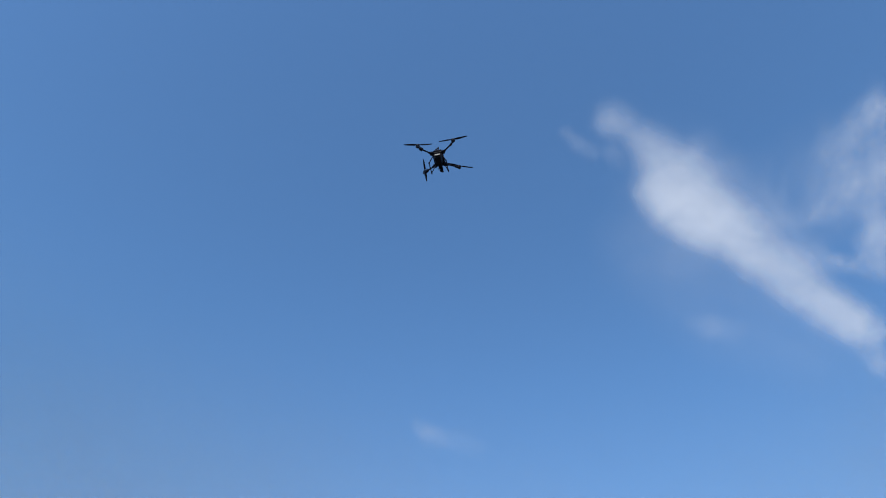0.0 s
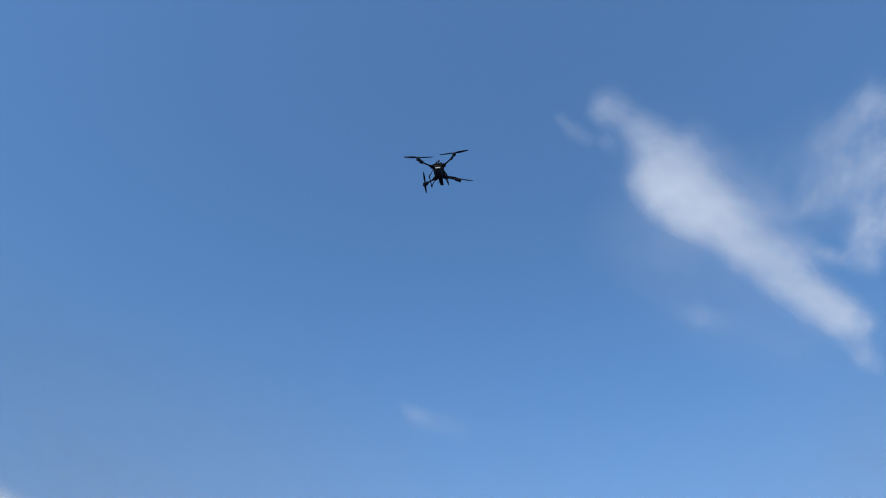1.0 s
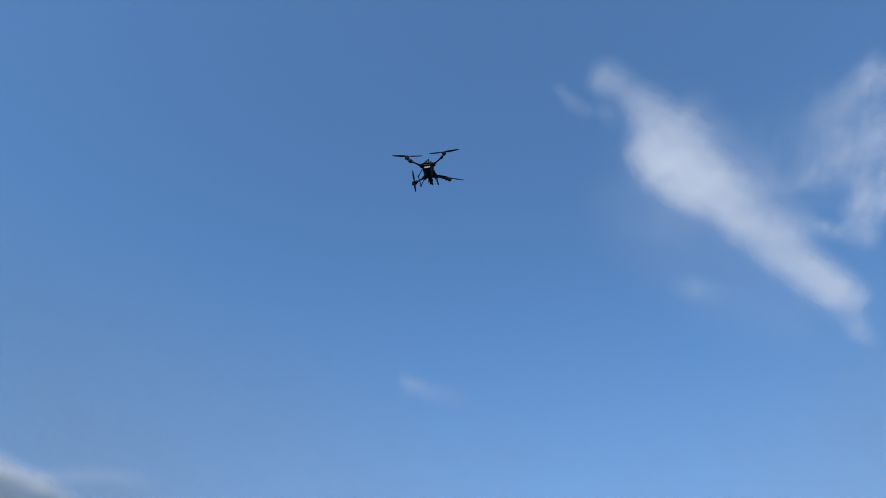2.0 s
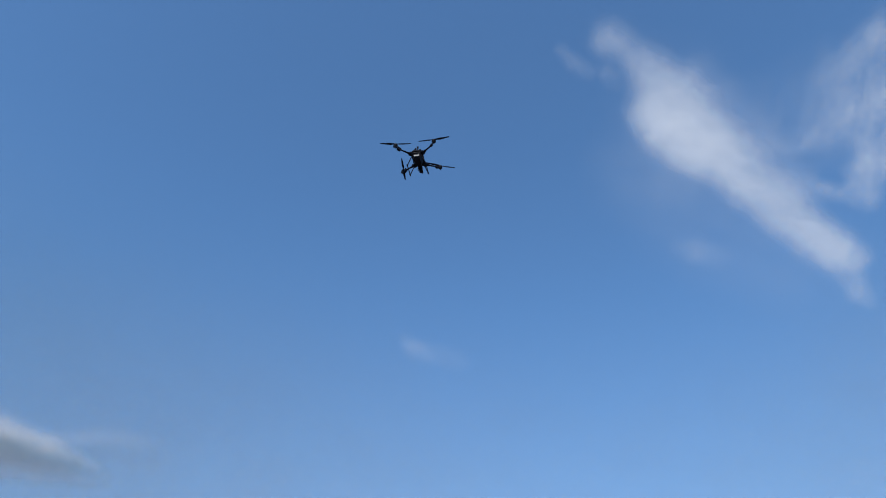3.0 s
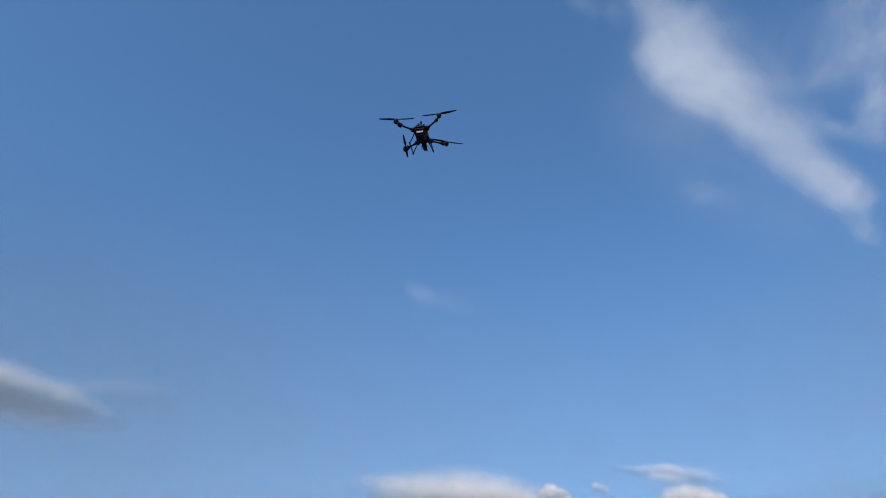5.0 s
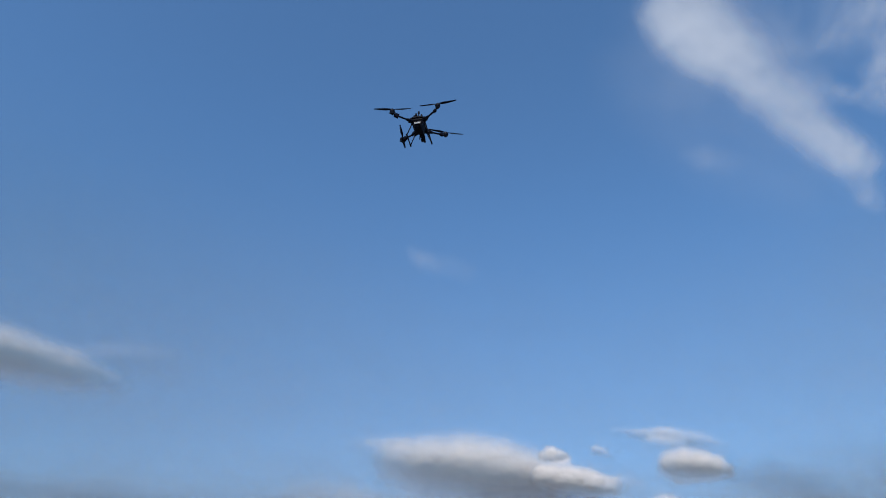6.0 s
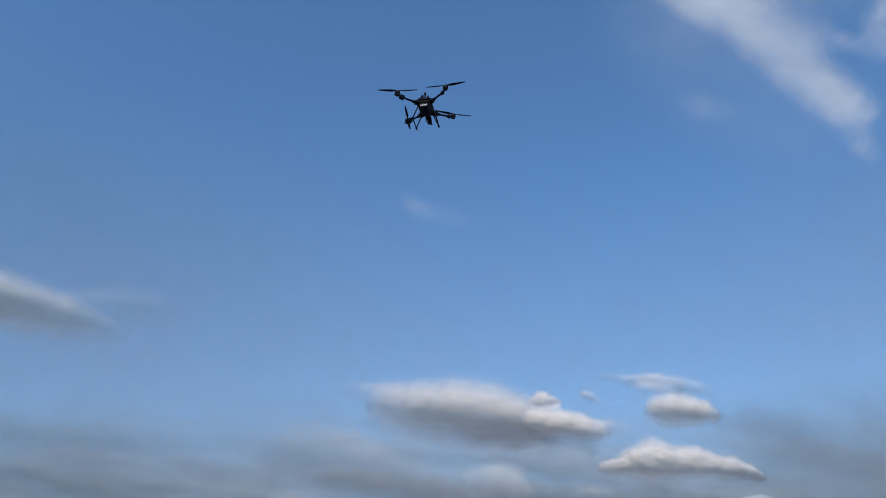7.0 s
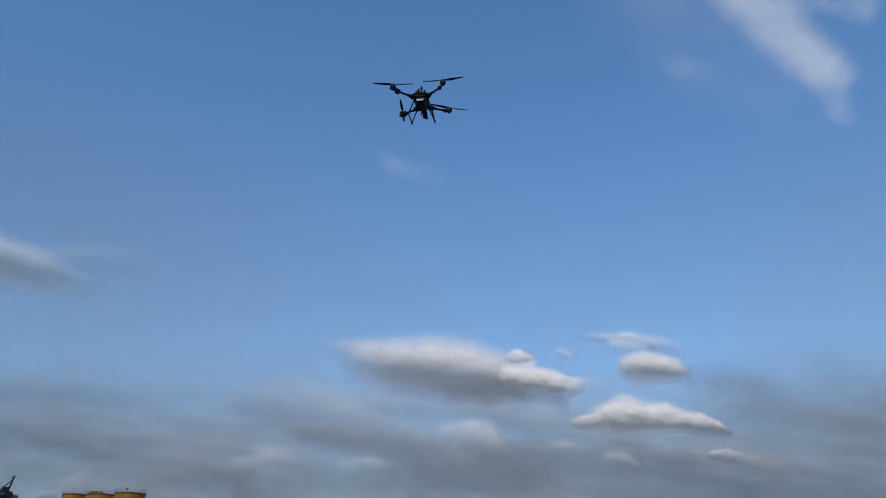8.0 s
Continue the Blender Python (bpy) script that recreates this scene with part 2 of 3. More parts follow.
def heap(lines, seed, warp=0.15, size=1.2, top=0.35, base=0.7, lumps=0.05, tuck=0.3):
    """A cumulus: rounded strokes with knobbly sunlit tops, turning under to a dim, soft base."""
    def field(u, v):
        curl = clumps(u / size * 2.3, v / size * 2.3, seed + 31, 4, 0.5)
        x = u + warp * clumps(u / size, v / size, seed, 4, 0.5)
        y = v + warp * clumps(u / size + 40, v / size, seed + 7, 4, 0.5)
        clear, hill = np.ones_like(u), np.zeros_like(u)
        wide = max(n[2] for line in lines for n in line)
        for line in lines:
            most = np.zeros_like(u)
            for q, s, rise in along(x, y, line):
                edge = top + (base - top) * step(0.5, -0.9, rise)
                most = np.maximum(most, s * (1 - step(1 - edge, 1 + edge, q)))
            clear *= 1 - most
            for (u0, v0, w0, s0), (u1, v1, w1, s1) in zip(line, line[1:]):
                for k in range(4):
                    t = k / 4
                    w = w0 + (w1 - w0) * t
                    a, b = (u - u0 - (u1 - u0) * t) / w, (v - v0 - (v1 - v0) * t) / w
                    rise = np.clip(w * (1.2 + tuck * b - 0.5 * b * b - 0.35 * a * a), -2.0 * w, None)
                    hill = hill + np.exp(5 * rise / wide)
        dens = np.clip((1 - clear) * (1 + 0.25 * clear * curl), 0, 1)
        dens = 0.75 * dens + 0.25 * step(0.05, 0.75, dens) * np.maximum(dens, 0.6)
        knob = clumps(u / size * 1.1, v / size * 1.2, seed + 21, 3, 0.35)
        return dens, wide / 5 * np.log(hill + 1e-3) + lumps * wide * knob
    return spread(lines, 1.9), field


def bank(reach, crest, seed, wide, tall, lean, ragged, soft, thin, most):
    """A layer of low cloud under a ragged crest, a row of (u, v), drawn out sideways in streaks from thin to most."""
    def field(u, v):
        c, s_ = math.cos(lean), math.sin(lean)
        x, y = u * c + v * s_, v * c - u * s_
        n = clumps(x / wide, y / tall, seed, 4, 0.45)
        edge = np.interp(u, [a for a, _ in crest], [b for _, b in crest]) + ragged * clumps(x / wide * 1.6, y / tall, seed + 9, 4, 0.5)
        fade = step(0, soft, edge - v)
        dens = fade * np.clip(thin + (most - thin) * step(-0.55, 0.55, n), 0, 1)
        return dens, 0.4 * n * fade
    return reach, field


sky_sheet("cloud", "long bright white cloud streak slanting across the blue sky", VEIL, 30.0, 43.8, 0.13, wisps(
    [[(-5.3, 12.7, 1.18, 0.26), (-4.2, 11.1, 1.07, 0.26), (-3.2, 8.9, 1.48, 0.48), (-2.9, 6.5, 2.02, 0.7), (-2.6, 4.5, 2.25, 0.82),
     (-1.5, 2.1, 2.04, 0.8), (-0.4, -0.2, 1.67, 0.68), (0.8, -2.4, 1.52, 0.62), (3.0, -6.8, 1.38, 0.66),
     (4.0, -8.3, 1.25, 0.66), (4.8, -9.3, 0.97, 0.4)],
     [(3.6, -9.1, 0.76, 0.2), (4.0, -10.3, 0.75, 0.2), (4.3, -11.6, 0.71, 0.28), (4.7, -12.4, 0.55, 0.14)],
     [(-4.6, 5.7, 1.22, 0.5), (-3.9, 4.3, 1.21, 0.5), (-2.6, 2.0, 1.18, 0.3)],
     [(-0.8, 6.9, 1.52, 0.15), (0.4, 3.7, 1.65, 0.18), (1.7, 0.6, 1.44, 0.15), (3.2, -2.4, 1.25, 0.13)],
     [(-5.9, 1.7, 3.46, 0.08), (-3.1, -4.3, 3.29, 0.07), (0.5, -8.4, 2.73, 0.06)]],
    3, warp=0.6, size=3.0, edge=0.8, lean=-0.75, grain=0.4), altitude=1500)
sky_sheet("cloud", "faint torn white cloud veil in the blue sky", VEIL, 40.2, 43.6, 0.14, wisps(
    [[(6.8, 2.4, 1.03, 0.3), (4.6, 3.8, 1.00, 0.28), (2.9, 3.6, 0.95, 0.2), (1.2, 2.6, 1.12, 0.17), (-0.2, 0.3, 1.42, 0.22),
     (-1.8, -1.1, 1.14, 0.1)],
     [(4.2, 0.5, 1.27, 0.24), (2.1, -0.1, 1.16, 0.24), (0.5, -1.3, 1.25, 0.14)],
     [(3.0, -4.2, 1.39, 0.4), (0.7, -3.5, 1.16, 0.38), (-1.0, -5.1, 0.95, 0.3), (-2.6, -4.6, 0.57, 0.2),
     (-4.2, -3.0, 0.58, 0.17), (-5.8, -1.4, 0.64, 0.1)],
     [(-5.2, 0.3, 0.64, 0.08), (-3.3, -0.1, 0.70, 0.1), (-1.3, -0.9, 0.76, 0.1)],
     [(-2.8, 2.3, 2.34, 0.07), (0.0, 1.9, 2.25, 0.1), (3.3, 1.5, 2.29, 0.13), (3.2, -2.5, 2.44, 0.17)]],
    21, warp=0.8, size=2.0, edge=0.95, lean=0.9, grain=0.8), altitude=1560)
sky_sheet("cloud", "tiny faint cloud wisp alone in the blue sky", VEIL, -4.4, 32.9, 0.1, wisps(
    [[(-1.1, 0.7, 0.40, 0.06), (-0.6, 0.1, 0.62, 0.11), (0.5, -0.4, 0.62, 0.06)],
     [(-0.2, -0.1, 0.62, 0.08), (3.4, -0.9, 0.62, 0.05)]],
    33, warp=0.5, size=1.6, edge=0.9, grain=0.5), altitude=1500)
sky_sheet("cloud", "tiny faint cloud wisp beside a larger streak", VEIL, 15.7, 55.1, 0.1, wisps(
    [[(-0.7, 0.9, 0.45, 0.08), (-0.1, -0.2, 0.62, 0.12), (0.9, -1.1, 0.53, 0.07)],
     [(2.2, -1.4, 0.53, 0.1), (2.8, -2.5, 0.53, 0.05)]],
    37, warp=0.5, size=1.6, edge=0.9, grain=0.5), altitude=1500)
sky_sheet("cloud", "small faint cloud wisp under a larger streak", VEIL, 24.2, 38.0, 0.1, wisps(
    [[(-1.8, 0.9, 0.51, 0.05), (-0.4, 0.1, 0.71, 0.13), (1.4, -0.7, 0.57, 0.05)],
     [(-0.9, 5.9, 1.29, 0.06), (0.1, 5.1, 1.02, 0.05)]],
    41, warp=0.5, size=1.8, edge=0.9, grain=0.5), altitude=1500)
sky_sheet("cloud", "soft grey cloud tapering to a faint tail", PUFF, -34.6, 21.6, 0.12, heap(
    [[(-7.0, -0.3, 1.57, 0.9), (-4.4, -0.3, 1.55, 0.88), (-2.3, -0.6, 1.53, 0.86), (-0.2, -0.7, 1.42, 0.78),
     (1.7, -0.9, 1.23, 0.62), (3.6, -1.1, 0.98, 0.42), (5.8, -1.3, 0.73, 0.18)],
     [(2.2, 0.0, 1.01, 0.14), (5.5, 0.7, 1.22, 0.18), (8.3, 1.0, 1.10, 0.12)]],
    51, warp=0.25, size=2.2, top=0.65, base=0.9, tuck=0.42), distance=3600)
sky_sheet("cloud", "large white cumulus cloud with a grey underside", PUFF, -1.1, 16.4, 0.07, heap(
    [[(-5.1, 0.4, 1.55, 0.5), (-3.0, 0.1, 1.82, 0.85), (0.0, 0.0, 2.05, 0.97), (2.9, -0.5, 2.18, 0.97), (5.0, -0.8, 1.82, 0.97),
     (6.9, -1.3, 1.27, 0.85)],
     [(-8.8, 1.6, 0.55, 0.06), (-7.0, 1.2, 1.09, 0.16), (-4.9, 0.4, 1.64, 0.3)],
     [(-7.4, 1.9, 0.32, 0.12), (-4.7, 1.7, 0.41, 0.2)]],
    61, warp=0.16, size=1.5, top=0.6, base=0.8, lumps=0.03, tuck=0.5), distance=3450, closed=True)
sky_sheet("cloud", "small knobbly white cumulus beside a larger one", PUFF, 8.1, 15.5, 0.06, heap(
    [[(-2.3, 1.5, 0.45, 0.7), (-1.7, 1.6, 0.63, 0.88), (-0.8, 1.3, 0.50, 0.72)],
     [(-2.5, 0.2, 0.72, 0.9), (-1.2, -0.1, 0.90, 0.97), (0.1, -0.3, 0.89, 0.97), (1.3, -0.6, 0.84, 0.93),
     (2.5, -0.9, 0.66, 0.65), (3.7, -0.8, 0.62, 0.2), (4.8, -1.0, 0.44, 0.12)]],
    65, warp=0.2, size=0.9, top=0.45, base=0.8, lumps=0.08, tuck=0.2), distance=3200, closed=True)
sky_sheet("cloud", "tiny faint puff of cloud", PUFF, 10.2, 17.2, 0.06, heap(
    [[(-0.3, 0.1, 0.36, 0.42), (0.2, -0.1, 0.36, 0.34), (0.8, -0.6, 0.27, 0.12)]],
    89, warp=0.1, size=0.8, top=0.6, base=0.9), distance=3480)
sky_sheet("cloud", "small round white cumulus with a grey base", PUFF, 17.4, 15.6, 0.06, heap(
    [[(-1.8, 0.3, 0.86, 0.85), (-0.9, 0.3, 0.99, 0.95), (0.2, 0.1, 0.89, 0.95), (1.3, -0.2, 0.76, 0.9), (2.0, -0.5, 0.50, 0.7)],
     [(-1.6, -0.7, 0.52, 0.3), (0.7, -0.9, 0.42, 0.25)]],
    71, warp=0.22, size=1.0, top=0.62, base=0.85, lumps=0.06, tuck=0.32), distance=3440, closed=True)
sky_sheet("cloud", "thin white cloud cap over a small cumulus", PUFF, 15.7, 17.9, 0.07, heap(
    [[(-4.0, 0.8, 0.27, 0.12), (-2.1, 0.3, 0.40, 0.34), (-0.6, 0.2, 0.53, 0.6), (0.9, -0.2, 0.61, 0.42), (2.7, -0.7, 0.60, 0.28),
     (3.8, -1.2, 0.42, 0.12)],
     [(-1.1, -0.5, 0.61, 0.12), (1.4, -0.8, 0.60, 0.2)]],
    73, warp=0.15, size=1.0, top=0.6, base=1.0), distance=3500)
sky_sheet("cloud", "long white cumulus with a dark trailing tip", PUFF, 16.1, 12.1, 0.06, heap(
    [[(-5.3, -0.2, 0.39, 0.65), (-4.1, -0.2, 0.61, 0.92), (-3.1, 0.0, 0.94, 0.96), (-1.5, 0.1, 1.36, 0.96),
     (0.0, -0.2, 1.05, 0.96), (1.5, -0.3, 1.04, 0.96), (2.8, -0.6, 0.74, 0.92), (3.9, -0.8, 0.73, 0.85),
     (5.0, -1.1, 0.44, 0.75), (5.8, -1.5, 0.28, 0.5)]],
    77, warp=0.2, size=1.0, top=0.5, base=0.65, lumps=0.07, tuck=0.32), distance=3400, closed=True)
sky_sheet("cloud", "small pale pinkish cumulus top above the grey bank", PUFF, 22.9, 8.6, 0.07, heap(
    [[(-2.2, 0.4, 0.32, 0.75), (-1.1, 0.3, 0.43, 0.9), (-0.3, 0.0, 0.47, 0.4), (0.9, -0.5, 0.54, 0.18), (2.5, -0.9, 0.52, 0.08)]],
    83, warp=0.12, size=0.9, top=0.4, base=0.9), distance=2850)
sky_sheet("cloud", "faint grey cloud smear", GREY, 23.8, 13.6, 0.12, wisps(
    [[(-3.2, 1.0, 0.91, 0.22), (-1.3, 0.5, 1.05, 0.32), (0.6, -0.3, 1.10, 0.3), (2.3, -1.4, 1.00, 0.2), (4.5, -2.3, 0.90, 0.12)]],
    91, warp=0.3, size=1.6, edge=0.9, lean=-0.3, grain=0.4), distance=3950)
# the last stroke lays grey over the long cumulus tip to stand for shade
sky_sheet("cloud", "ragged dark grey cloud shreds and a shaded cumulus tip", GREY, 5.5, 14.5, 0.1, wisps(
    [[(-9.2, 0.2, 0.46, 0.15), (-5.5, 0.0, 0.54, 0.3), (-2.3, -0.3, 0.63, 0.4), (0.2, -0.3, 0.63, 0.4), (2.2, -0.4, 0.53, 0.4),
     (3.7, -0.6, 0.62, 0.45), (4.4, -1.3, 0.44, 0.3)],
     [(-1.9, -0.8, 0.36, 0.3), (-0.8, -0.9, 0.27, 0.2)],
     [(13.6, -3.2, 0.34, 0.2), (15.3, -3.4, 0.38, 0.4), (16.7, -3.6, 0.30, 0.5)]],
    157, warp=0.3, size=1.1, edge=0.9, grain=0.6), distance=3300)
sky_sheet("cloud", "faint grey cloud streak low in the sky", GREY, -28.6, 12.5, 0.2, wisps(
    [[(-8.6, -0.5, 0.70, 0.21), (-5.4, -0.2, 0.81, 0.24), (-2.1, -0.1, 0.84, 0.24), (1.1, 0.0, 0.76, 0.21), (4.4, 0.0, 0.64, 0.14),
     (6.6, -0.3, 0.57, 0.07)],
     [(6.5, -1.0, 0.49, 0.08), (9.7, -1.3, 0.67, 0.14), (13.2, -1.4, 0.70, 0.1)]],
    131, warp=0.4, size=2.6, edge=1.0, lean=-0.1, grain=0.5), distance=3250)
sky_sheet("cloud", "dim grey cloud streak low over the harbour", GREY, -24.8, 9.0, 0.2, wisps(
    [[(-12.3, 0.1, 1.10, 0.3), (-8.8, 0.3, 1.08, 0.34), (-5.1, 0.3, 0.94, 0.38), (-2.3, 0.1, 1.08, 0.41), (0.8, -0.3, 1.12, 0.38),
     (4.3, -0.7, 1.16, 0.34), (9.0, -1.5, 1.37, 0.38)],
     [(-6.0, -2.0, 1.55, 0.22), (-0.3, -2.5, 1.64, 0.26), (5.5, -3.0, 1.59, 0.3)]],
    137, warp=0.5, size=2.6, edge=0.95, lean=-0.15, grain=0.5), distance=3100)
sky_sheet("cloud", "long dark grey cloud bank low in the sky", GREY, -1.1, 8.5, 0.2, wisps(
    [[(-14.9, 4.3, 0.76, 0.14), (-11.7, 3.7, 1.11, 0.26), (-8.6, 2.9, 1.28, 0.31), (-5.4, 2.0, 1.40, 0.36),
     (-2.2, 1.0, 1.48, 0.46), (0.9, -0.3, 1.47, 0.5)],
     [(-14.4, -2.2, 1.77, 0.56), (-8.8, -0.9, 1.54, 0.5), (-3.5, -1.3, 1.79, 0.61), (1.8, -0.9, 1.97, 0.66),
     (6.2, -0.5, 1.98, 0.66), (10.7, -0.7, 2.07, 0.66), (15.1, -0.9, 1.99, 0.61), (19.6, -1.2, 1.82, 0.61),
     (24.9, -1.6, 1.56, 0.56), (30.6, -2.1, 1.39, 0.5), (37.2, -2.7, 1.39, 0.5)],
     [(4.9, 1.3, 1.40, 0.41), (7.6, 0.6, 1.57, 0.41), (13.4, 0.8, 1.01, 0.36), (17.1, 0.9, 1.01, 0.36),
     (20.1, 0.2, 0.83, 0.31)]],
    143, warp=0.6, size=2.6, edge=1.0, lean=-0.12, grain=0.5), distance=3000)
sky_sheet("cloud", "dull greyish cumulus tops sunk in the low bank", PUFF, 5.3, 10.1, 0.1, heap(
    [[(-4.9, 1.1, 0.89, 0.26), (-3.1, 1.0, 1.24, 0.43), (-1.8, 0.7, 1.23, 0.38), (-0.9, -0.4, 1.22, 0.26)],
     [(3.5, -0.1, 0.43, 0.17), (4.6, -0.1, 0.52, 0.26), (5.7, -0.3, 0.43, 0.13)],
     [(7.6, -1.0, 0.51, 0.26), (8.6, -1.0, 0.59, 0.3), (9.5, -1.6, 0.59, 0.22)],
     [(-21.5, -1.1, 0.64, 0.17), (-19.2, -0.6, 0.82, 0.26), (-17.3, -1.1, 0.72, 0.17)],
     [(-13.2, -1.3, 0.62, 0.17), (-11.3, -1.2, 0.71, 0.26), (-9.5, -1.6, 0.62, 0.17)]],
    95, warp=0.25, size=1.4, top=0.5, base=1.1), distance=2900)
sky_sheet("cloud", "pale bluish haze streak between the clouds", PUFF, -6.7, 13.1, 0.15, wisps(
    [[(-7.2, 1.2, 0.79, 0.12), (-3.6, 0.8, 0.97, 0.24), (0.0, 0.2, 0.98, 0.24), (4.5, -0.1, 0.99, 0.2), (9.6, 0.2, 1.00, 0.2),
     (13.4, 0.4, 1.02, 0.22), (17.1, -0.4, 0.84, 0.1)]],
    99, warp=0.4, size=2.2, edge=1.0, grain=0.4), distance=3450)
sky_sheet("cloud", "dull blue-grey veil low in the sky", GREY, 26.2, 9.9, 0.25, wisps(
    [[(-5.8, -0.3, 2.39, 0.25), (-0.6, 0.7, 3.57, 0.36), (3.7, 0.5, 3.74, 0.45), (7.4, -1.0, 3.04, 0.5), (11.6, -1.7, 2.87, 0.5)],
     [(-10.5, -3.7, 2.05, 0.3), (-4.6, -4.4, 2.28, 0.4), (2.0, -4.3, 2.12, 0.5), (7.2, -4.5, 2.31, 0.5)]],
    163, warp=0.8, size=3.5, edge=1.0, lean=-0.15, grain=0.5), distance=3700)
sky_sheet("cloud", "small pale cloud wisp above the tanks", PUFF, -26.7, 7.1, 0.07, wisps(
    [[(-0.7, -0.4, 0.29, 0.09), (-0.1, 0.0, 0.22, 0.17), (0.6, 0.2, 0.15, 0.17)],
     [(-0.5, -0.8, 0.44, 0.08), (0.0, -0.7, 0.37, 0.07)]],
    151, warp=0.12, size=0.8, edge=0.9), distance=2500)
sky_sheet("cloud_bank", "pale grey layer of cloud low over the horizon", HAZE, 0, 8, 0.25, bank(
    (-56, 56, -10, 13), [(-50, 11.0), (-30, 10.6), (-18, 10.4), (-8, 10.2), (0, 9.8), (8, 10.0), (15, 9.6), (25, 10.2), (40, 11.0)],
    121, 14.0, 2.8, -0.10, 1.0, 8.0, 0.62, 0.95), distance=4450)
sky_sheet("cloud_bank", "low dull grey cloud bank over the horizon", GREY, 0, 6, 0.25, bank(
    (-56, 56, -8, 6), [(-50, 3.0), (-30, 1.0), (-12, 0.5), (0, 1.5), (12, 1.8), (20, 0.5), (30, -0.5), (40, 1.0)],
    101, 11.0, 2.4, -0.10, 1.2, 3.2, 0.30, 0.60), distance=2700)


def haze_dome(radius, seed):
    """Thin haze all round, thicker and streaked towards the horizon."""
    az, el = np.meshgrid(np.arange(-180, 180.1, 1.0), np.arange(-1, 89.1, 0.5))
    n = clumps(az / 16, (el + 0.10 * az) / 3, seed, 4, 0.42)
    low = step(38, 13, el + 2 * clumps(az / 9, el / 9, seed + 9, 3)) * step(-2.5, 0.3, n)
    side = step(0, 1, (12 - az) / 48) * step(44, 22, el) + 0.6 * step(15, 50, az) * step(40, 20, el)
    cover = np.clip(0.012 + 0.225 * low + 0.17 * side * (1 - 0.5 * low), 0, 0.6)
    a, e = np.radians(az), np.radians(el)
    places = radius * np.stack([np.sin(a) * np.cos(e), np.cos(a) * np.cos(e), np.sin(e)], -1).reshape(-1, 3)
    rows_, cols = az.shape
    index = np.arange(rows_ * cols).reshape(rows_, cols)
    quads = np.stack([index[:-1, :-1], index[1:, :-1], index[1:, 1:], index[:-1, 1:]], -1).reshape(-1, 4)
    me = bpy.data.meshes.new("haze")
    me.from_pydata(places, [], quads)
    me.attributes.new("cover", "FLOAT", "POINT").data.foreach_set("value", cover.reshape(-1).astype(np.float32))
    me.polygons.foreach_set("use_smooth", [True] * len(me.polygons))
    me.materials.append(MIST)
    return tagged(new("backdrop", me), "thin grey haze low in the sky", "haze", kind="structure")


haze_dome(4550, 121)
haze_dome(4500, 171)

# ---- ground ----
bm = bmesh.new()
bmesh.ops.create_circle(bm, cap_ends=True, segments=96, radius=4600)
ground = new("ground", mesh_of(bm, "ground", GROUND, False))
tagged(ground, "grey worn concrete yard reaching the horizon", "ground", kind="structure")

# ---- the hovering aircraft ----
drone = new("drone")
drone.matrix_world = Matrix.Translation((0, 0, HOVER)) @ pose(0, 0, 0, 0, 0, -8.25) @ pose(0, 0, 0, 2.55) @ pose(0, 0, 0, 0, 0.71)
tagged(drone, "black four-rotor drone hovering with folding arms and camera", "drone")

bm = bmesh.new()
box(bm, (0, -0.02, -0.112), (0.16, 0.225, 0.11), 0.016, 0.66)
box(bm, (0, 0.12, -0.085), (0.09, 0.09, 0.05), 0.012, 0.8)
hull = part("body", bm, PLASTIC, drone, "matt black plastic hull")
bm = bmesh.new()
box(bm, (0, 0.02, -0.045), (0.20, 0.32, 0.04), 0.012)
for sx in (-1, 1):
    for y in (-0.115, 0.165):
        box(bm, (sx * 0.098, y, -0.047), (0.06, 0.075, 0.042), 0.010, 1, Matrix.Rotation(sx * (0.6 if y > 0 else -0.6), 3, "Z"))
part("top_deck", bm, CARBON, drone)
bm = bmesh.new()
box(bm, (0, -0.045, -0.016), (0.15, 0.2, 0.036), 0.012, 1.15)
box(bm, (0, 0.09, -0.022), (0.10, 0.08, 0.026), 0.010, 1.1)
part("top_cover", bm, PLASTIC, drone)
bm = bmesh.new()
box(bm, (0, -0.134, -0.116), (0.09, 0.012, 0.032), 0.004)
panel = part("rear_panel", bm, WHITE_LABEL, drone, "glossy white panel on the hull")
bm = bmesh.new()
box(bm, (0, -0.142, -0.106), (0.075, 0.006, 0.005), 0.001)
part("trim_strip", bm, ALLOY, panel)
for x, y, z, r in ((0.018, -0.145, 0.078, 0.017), (-0.02, -0.14, 0.046, 0.018), (-0.052, -0.12, 0.034, 0.014), (0.054, -0.12, 0.036, 0.017)):
    bm = bmesh.new()
    tube(bm, (x, y, -0.035), (x, y, z - 0.03), r * 0.6)
    tube(bm, (x, y, z - 0.035), (x, y, z), r, r * 0.75)
    part("antenna", bm, PLASTIC, drone, "short black stub antenna")


